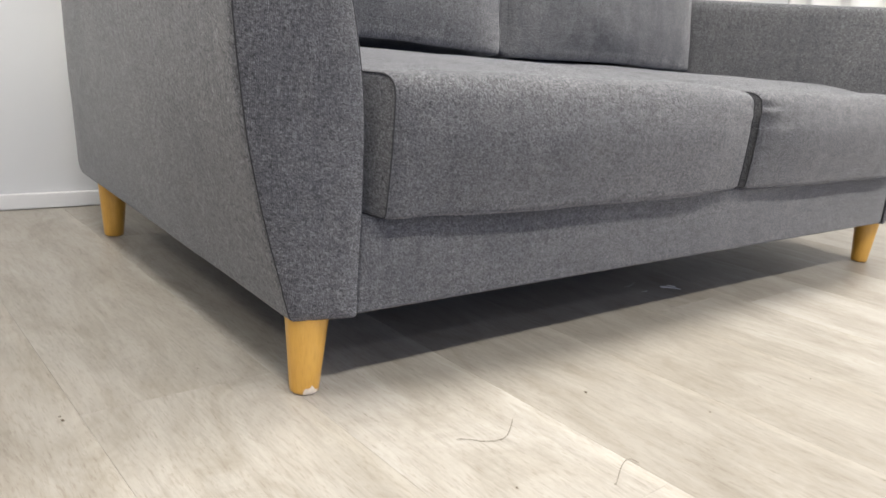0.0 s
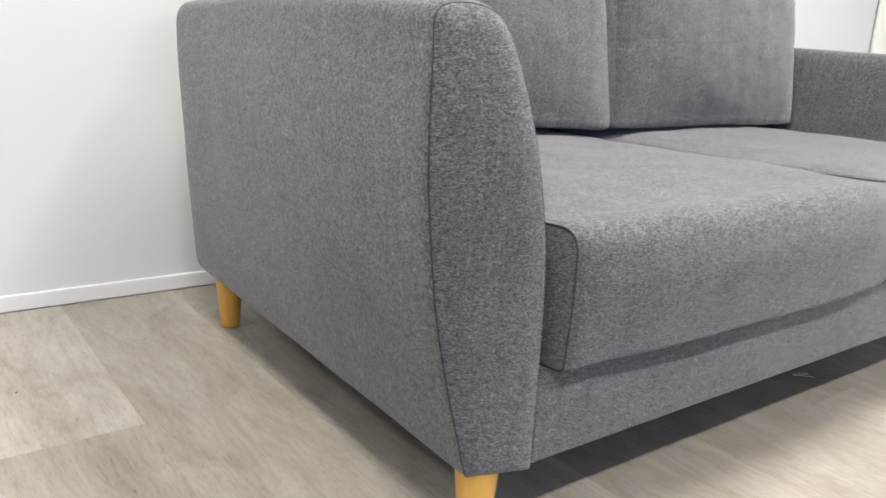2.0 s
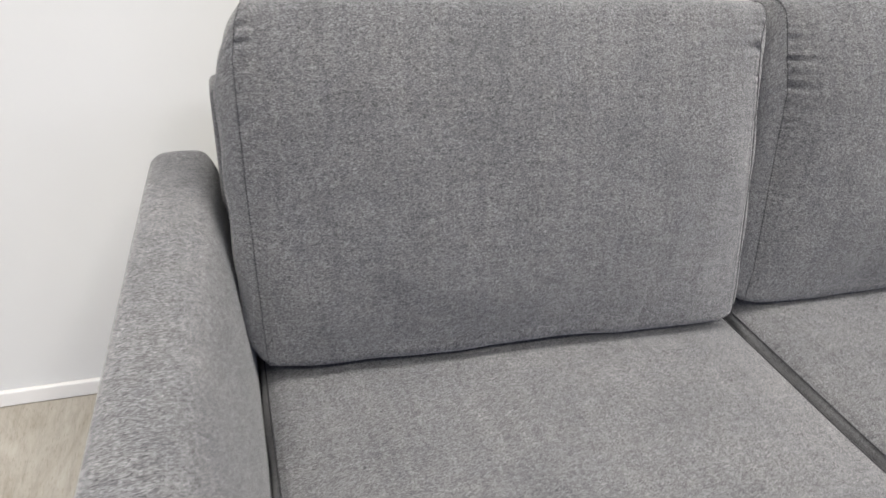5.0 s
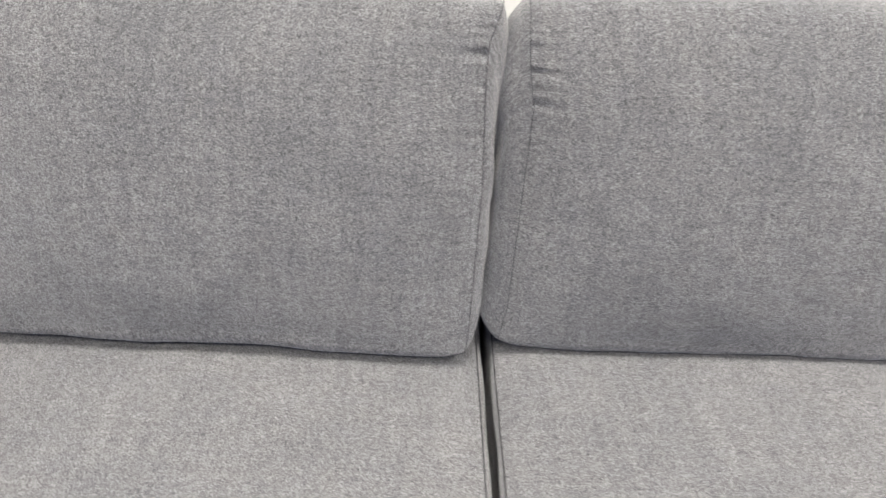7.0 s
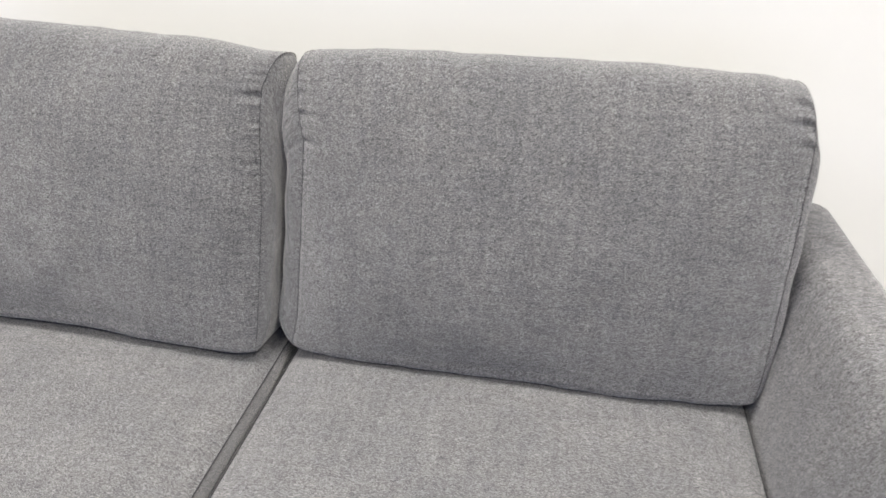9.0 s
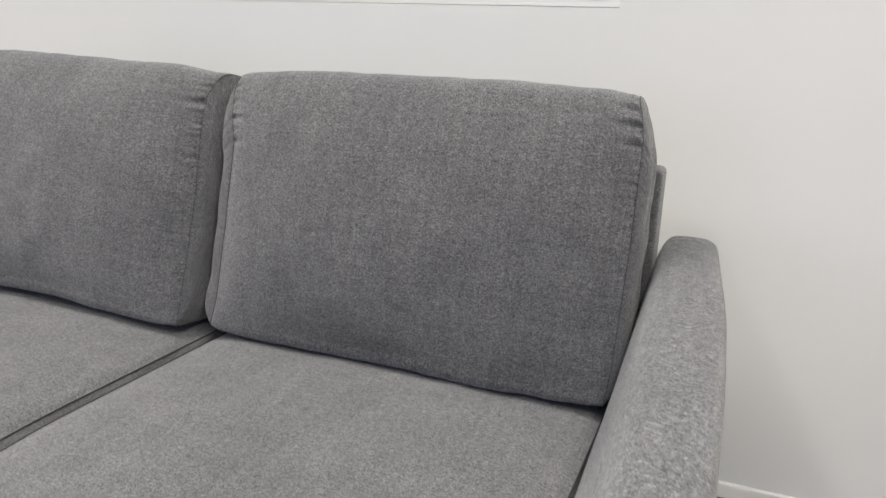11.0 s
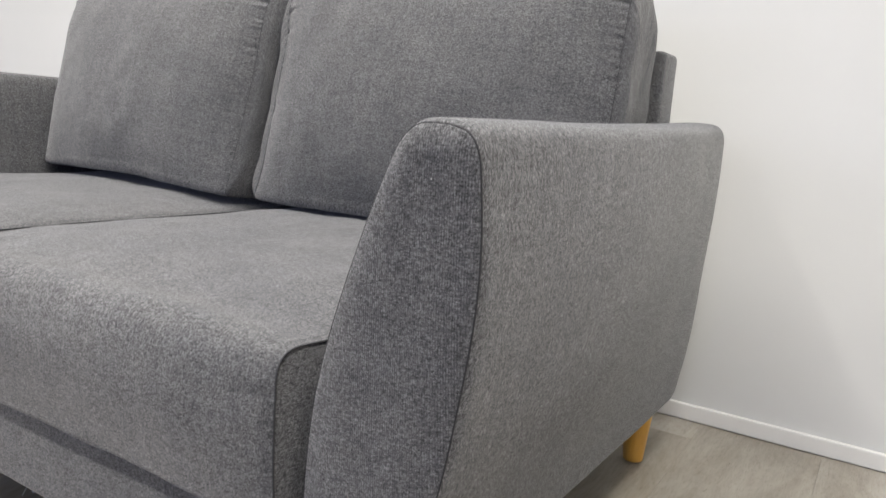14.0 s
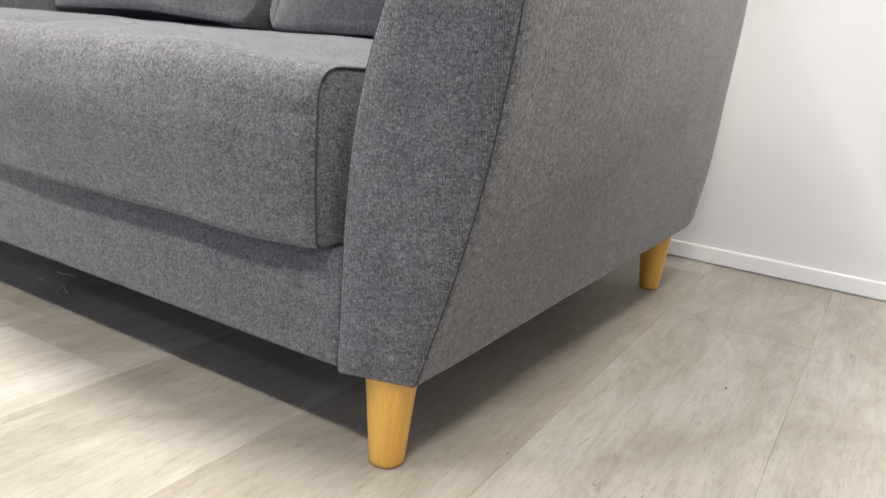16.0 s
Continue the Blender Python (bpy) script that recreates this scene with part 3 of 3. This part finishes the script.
seat_left_pucks = [(-1, -0.003, 0.335, 0.0022, 0.03, 0.006), (-1, -0.003, 0.30, 0.0016, 0.02, 0.005), (1, -0.002, 0.38, 0.003, 0.03, 0.006), (1, 0.0, 0.35, 0.002, 0.03, 0.006)]
seat_right_pucks = [(-1, 0.0, 0.383, 0.0045, 0.035, 0.005), (-1, -0.003, 0.355, 0.004, 0.045, 0.008), (-1, -0.003, 0.305, 0.003, 0.035, 0.005), (1, -0.003, 0.36, 0.0018, 0.03, 0.006)]
cushion("seat_cushion", SEAT, lambda y, z: -0.722 - 0.015 * min(1, max(0, y) / 0.1), lambda y, z: seat_gap(y) - 0.0125, seat_bulge, (0.011, 0.007), 3, seat_left_pucks,
        label="grey melange seat cushion with sewn side gussets", group="seat cushions on the sofa", full=0.07)
cushion("seat_cushion", SEAT, lambda y, z: seat_gap(y) + 0.0125, lambda y, z: 0.726 + 0.021 * min(1, max(0, y) / 0.22), seat_bulge, (0.007, 0.006), 4, seat_right_pucks,
        label="grey melange seat cushion with a gathered seam corner", group="seat cushions on the sofa", full=0.07)

# ---- back cushions ----
BACK = [(0.0, 0.0, 0.017), (0.034, 0.205, 0.10), (0.060, 0.383, 0.06), (0.086, 0.467, 0.055), (0.200, 0.452, 0.055), (0.205, 0.30, 0.10), (0.180, -0.008, 0.02)]


def by_height(*stops):
    """A run of values by height: stops are (z, value)."""
    zs, vs = [a for a, _ in stops], [c for _, c in stops]
    return lambda z: float(np.interp(z, zs, vs))


def rearward(y, z):
    """From 0 at a back cushion's front face to 1 at its back."""
    return min(1.0, max(0.0, (y - 0.03 - 0.16 * z) / 0.13))


def back_bulge(y, z):
    if y < 0.13 and z > 0.005:
        return 0.071 * math.sin(math.pi * min(1, max(0, (z + 0.02) / 0.49))) ** 0.65
    if z > 0.44:
        return 0.001
    return 0.015 if z > 0.02 else 0.0


def gathers(end, creases, seed):
    """Creases that run in from a seam: (height, depth, reach, width), with small puckers between them near the top."""
    rnd = random.Random(seed)
    runs = [(z, 1.1 * depth, 0.55 * reach, wide) for z, depth, reach, wide in creases]
    z = 0.27
    while z < 0.45:
        runs.append((z, rnd.uniform(0.0012, 0.0030), rnd.uniform(0.007, 0.018), rnd.uniform(0.0028, 0.0042)))
        z += rnd.uniform(0.010, 0.021)
    return [(end, 0.034 + (z - 0.20) * 0.16, z, depth, reach, wide) for z, depth, reach, wide in runs]


left_outer = by_height((0.0, 0.010), (0.06, 0.006), (0.25, 0.000), (0.40, -0.002), (0.44, 0.004), (0.47, 0.016))
left_inner = by_height((0.0, 0.716), (0.05, 0.720), (0.24, 0.726), (0.38, 0.722), (0.42, 0.724), (0.47, 0.742))
cushion("back_cushion", BACK, lambda y, z: left_outer(z) + 0.008 * rearward(y, z), lambda y, z: left_inner(z), back_bulge, (0.030, 0.016), 7,
        gathers(-1, [(0.440, 0.0048, 0.040, 0.005), (0.418, 0.0041, 0.030, 0.004), (0.395, 0.0041, 0.026, 0.004), (0.362, 0.0020, 0.022, 0.004), (0.33, 0.0034, 0.04, 0.009), (0.19, 0.0020, 0.05, 0.013)], 31)
        + gathers(1, [(0.436, 0.0027, 0.030, 0.005), (0.405, 0.0061, 0.045, 0.006), (0.37, 0.0020, 0.03, 0.005), (0.345, 0.0027, 0.03, 0.004), (0.31, 0.0020, 0.025, 0.004), (0.22, 0.0014, 0.03, 0.006)], 32),
        m=pose(-0.741, 0.633, 0.431, -4.0, 0.2, -2.6), label="plump grey melange back cushion leaning on the backrest", group="back cushions on the sofa", slack=1.7, seam=0.0005, arch=0.019, grow=(0.024, 0.0), full=0.085)
right_inner = by_height((0.0, -0.013), (0.06, -0.001), (0.17, 0.005), (0.34, 0.014), (0.39, 0.006), (0.43, 0.003), (0.47, 0.004))
right_outer = by_height((0.0, 0.712), (0.06, 0.718), (0.25, 0.723), (0.40, 0.723), (0.44, 0.715), (0.47, 0.703))
cushion("back_cushion", BACK, lambda y, z: right_inner(z), lambda y, z: right_outer(z) - 0.008 * rearward(y, z), back_bulge, (0.033, 0.019), 8,
        gathers(-1, [(0.442, 0.0027, 0.03, 0.006), (0.412, 0.0041, 0.025, 0.005), (0.382, 0.0048, 0.045, 0.0045), (0.345, 0.0048, 0.035, 0.006), (0.29, 0.0020, 0.02, 0.005), (0.19, 0.0027, 0.05, 0.012)], 33)
        + gathers(1, [(0.445, 0.0041, 0.040, 0.006), (0.418, 0.0054, 0.045, 0.006), (0.390, 0.0048, 0.035, 0.005), (0.362, 0.0027, 0.025, 0.004), (0.335, 0.0020, 0.02, 0.004), (0.21, 0.0020, 0.05, 0.012)], 34),
        m=pose(0.036, 0.633, 0.424, -0.5, 0, -0.1), label="plump grey back cushion with gathered seam ends", group="back cushions on the sofa", slack=1.7, seam=0.0005, soft_edge=(0.002, 0.0), arch=0.014, full=0.08)

# ---- sign on the wall ----
sign = new("wall_sign")
tagged(sign, "white wall sign with large green lettering shapes", "sign")
sign.location = (0, 0, 0)
part("sheet", box_bm(-0.74, 0.625, WALL - 0.0011, WALL - 0.0003, 1.034, 1.31, 0.0004, 2), SHEET, sign, "white backing sheet")


layer_no = itertools.count()


def stroke(pts, widths):
    """A flat green band along points of the wall (x, z), of varying width."""
    pts = np.array(pts, float) * (0.958, 1.0) + (0.0525, -0.019)
    t = np.gradient(pts, axis=0)
    t /= np.linalg.norm(t, axis=1)[:, None]
    nrm = np.stack([-t[:, 1], t[:, 0]], 1)
    w = np.interp(np.linspace(0, 1, len(pts)), np.linspace(0, 1, len(widths)), widths)[:, None] / 2
    a, b = pts + nrm * w, pts - nrm * w
    n = len(pts)
    SY = WALL - 0.0022 - 0.00025 * (next(layer_no) % 4)
    verts = [(x, SY, z) for x, z in a] + [(x, SY, z) for x, z in b] + [(x, SY - 0.0008, z) for x, z in a] + [(x, SY - 0.0008, z) for x, z in b]
    faces = []
    for i in range(n - 1):
        faces += [(2 * n + i, 2 * n + i + 1, 3 * n + i + 1, 3 * n + i), (i, i + 1, 2 * n + i + 1, 2 * n + i), (n + i, 3 * n + i, 3 * n + i + 1, n + i + 1)]
    faces += [(0, 2 * n, 3 * n, n), (n - 1, 2 * n - 1, 4 * n - 1, 3 * n - 1)]
    return mesh_ob("green_shape", verts, faces, GREEN, sign, smooth=False)


def arc(cx, cz, rx, rz, a0, a1, n=18):
    return [(cx + rx * math.cos(radians(a0 + (a1 - a0) * k / n)), cz + rz * math.sin(radians(a0 + (a1 - a0) * k / n))) for k in range(n + 1)]


B, T = 1.072, 1.27
stroke(arc(-0.752, 1.105, 0.038, 0.030, -150, 0) + [(-0.714, T)], (0.008, 0.018, 0.02, 0.02))
stroke(arc(-0.600, 1.15, 0.052, 0.075, -270, 90), (0.02, 0.016, 0.012, 0.016, 0.02))
stroke([(-0.500, B), (-0.500, T)], (0.017,))
stroke([(-0.416, B), (-0.416, T)], (0.017,))
stroke([(-0.500, 1.18), (-0.416, 1.18)], (0.014,))
stroke([(-0.309, B), (-0.365, T)], (0.012, 0.024))
stroke([(-0.309, B), (-0.262, T)], (0.010, 0.016))
stroke([(-0.220, B), (-0.165, T)], (0.022, 0.016))
stroke([(-0.112, B), (-0.165, T)], (0.024, 0.018))
stroke([(-0.062, B), (-0.062, T)], (0.020,))
stroke([(0.012, B), (-0.045, 1.15)], (0.024, 0.018))
stroke([(0.068, B), (0.068, T)], (0.020,))
stroke([(0.058, 1.079), (0.130, 1.079)], (0.015,))
stroke(arc(0.178, 1.11, 0.032, 0.034, -140, 0) + [(0.210, T)], (0.008, 0.018, 0.02, 0.02))
stroke([(0.260, B), (0.260, T)], (0.020,))
stroke([(0.338, B), (0.275, 1.16)], (0.028, 0.018))
stroke(arc(0.415, 1.115, 0.045, 0.036, -180, 0) + [(0.460, T)], (0.02, 0.016, 0.02, 0.022))
stroke([(0.463, B + 0.002), (0.463, 1.2)], (0.014,))
stroke(arc(0.548, 1.112, 0.036, 0.036, -150, 60), (0.010, 0.018, 0.022, 0.012))


# ---- curtain at the side of the room ----
def curtain():
    n, rows = 220, 6
    verts, faces = [], []
    for i in range(n):
        y = WALL - 0.004 - 2.07 * i / (n - 1)
        fold = 0.035 * math.sin(i * 0.33 + 0.8 * math.sin(i * 0.05)) + 0.012 * math.sin(i * 0.11)
        for j in range(rows):
            z = 0.02 + (2.47 - 0.02) * j / (rows - 1)
            verts.append((2.25 + fold * min(1, i / 12) * (1 + 0.15 * math.sin(j * 1.7 + i * 0.02)), y - 0.01 * min(1, i / 9) * (1 + math.sin(j + i * 0.2)), z))
    faces = quads(n, rows)
    ob = mesh_ob("curtain", verts, faces, CURTAIN)
    sol = ob.modifiers.new("thick", "SOLIDIFY")
    sol.thickness = 0.002
    part("curtain_rail", box_bm(2.235, 2.265, -0.92, 1.19, 2.468, 2.5, 0.003), TRIM, ob)
    return tagged(ob, "white cloth curtain hanging in vertical folds", "curtain")


curtain()


# ---- small litter on the floor ----
def wisp(name, label, pts, radius, mat):
    p = np.array(pts, float)
    t = np.linspace(0, 1, len(p))
    tt = np.linspace(0, 1, 8 * len(p))
    deg = min(4, len(p) - 1)
    q = np.stack([np.polyval(np.polyfit(t, p[:, k], deg), tt) for k in range(2)], 1)
    ob = tube(name, [(a, b, radius + 0.0006 + 0.0008 * abs(math.sin(9 * k))) for k, (a, b) in zip(tt, q)], radius, mat, None, 5)
    return tagged(ob, label, "lint" if mat is LINT else "hair")

wisp("hair", "thin dark hair lying on the floor", [(-0.601, -0.128), (-0.622, -0.146), (-0.645, -0.161), (-0.662, -0.157), (-0.68, -0.147), (-0.697, -0.135)], 0.00032, HAIR)
wisp("hair", "thin curled hair lying on the floor", [(-0.546, -0.279), (-0.549, -0.271), (-0.558, -0.268), (-0.578, -0.28), (-0.598, -0.291), (-0.606, -0.294)], 0.00028, HAIR)
wisp("lint_thread", "pale thread of lint on the floor", [(-0.009, 0.177), (0.003, 0.175), (0.013, 0.178), (0.032, 0.184)], 0.0007, LINT)
wisp("lint_thread", "pale tangle of lint on the floor", [(0.092, 0.115), (0.080, 0.128), (0.063, 0.141), (0.075, 0.143), (0.091, 0.13), (0.087, 0.145)], 0.0009, LINT)
wisp("lint_thread", "short pale thread of lint on the floor", [(-0.001, 0.14), (0.007, 0.138), (0.016, 0.14)], 0.0006, LINT)


def speck(x, y, z, r):
    """A fleck of white lint caught in the cloth."""
    bm = bmesh.new()
    bmesh.ops.create_icosphere(bm, subdivisions=1, radius=r, matrix=Matrix.Translation((x, y, z)) @ Matrix.Diagonal((1.0, 0.6, 1.3, 1)))
    return tagged(part("lint_fleck", bm, LINT, None, "", True), "tiny white lint fleck stuck on the sofa fabric", "lint", "lint flecks on the fabric")


speck(-0.623, -0.0238, 0.354, 0.0011)
speck(0.872, 0.001, 0.572, 0.0006)


def crumb(x, y, size, seed):
    rnd = random.Random(seed)
    bm = bmesh.new()
    bmesh.ops.create_icosphere(bm, subdivisions=1, radius=size)
    for v in bm.verts:
        v.co *= rnd.uniform(0.7, 1.2)
        v.co.z = max(v.co.z * 0.5, -size * 0.3) + size * 0.3
        v.co.x += x
        v.co.y += y
    ob = part("dirt_crumb", bm, HAIR, None)
    return tagged(ob, "tiny dark crumb of dirt on the floor", "dirt", "crumbs on the floor")


for k, (cx, cy) in enumerate([(-0.881, 0.188), (-1.061, 0.133), (-1.06, 0.122), (-0.106, -0.258), (-0.352, -0.245), (-0.458, -0.121), (-0.48, -0.031), (-0.703, -0.244),
                              (1.027, 0.522), (0.695, 0.335), (0.791, 0.581), (-1.205, 0.77), (-0.786, 0.733)]):
    crumb(cx, cy, 0.0011 + 0.0006 * (k % 3), k)

# ---- floor planks, each one its own piece ----


def plank(cx, cy, length):
    e, th = 0.0003, 0.0035
    w, h = PW / 2 - 0.0001, length / 2 - 0.0001
    verts = [(sx * w, sy * h, -th) for sx, sy in ((-1, -1), (1, -1), (1, 1), (-1, 1))]
    verts += [(sx * w, sy * h, -e) for sx, sy in ((-1, -1), (1, -1), (1, 1), (-1, 1))]
    verts += [(sx * (w - e), sy * (h - e), 0) for sx, sy in ((-1, -1), (1, -1), (1, 1), (-1, 1))]
    faces = [(8, 9, 10, 11)]
    for a in range(4):
        b = (a + 1) % 4
        faces += [(a, b, b + 4, a + 4), (a + 4, b + 4, b + 8, a + 8)]
    ob = mesh_ob("plank", verts, faces, PLANK, floor, smooth=False)
    ob.matrix_basis = pose(0, 0, 0, 0, 0, math.degrees(TURN_P)) @ pose(cx, cy, 0)
    return ob


pick = random.Random(21)
c0 = -1.041 * math.cos(TURN_P) + 0.13 * math.sin(TURN_P)
for col in range(-16, 18):
    px = c0 + PW * (col + 0.5)
    if px < X0 - 0.05 or px > X1 + 0.05:
        continue
    joint = {0: 0.154, -1: 0.586, 1: -0.31, 2: 0.42}.get(col, pick.uniform(0, PL))
    lo, hi = Y0 - 0.05, WALL + 0.05
    start = joint - PL * math.ceil((joint - lo) / PL)
    while start < hi:
        a, b = max(start, lo), min(start + PL, hi)
        if b - a > 0.02:
            plank(px, (a + b) / 2, b - a)
        start += PL
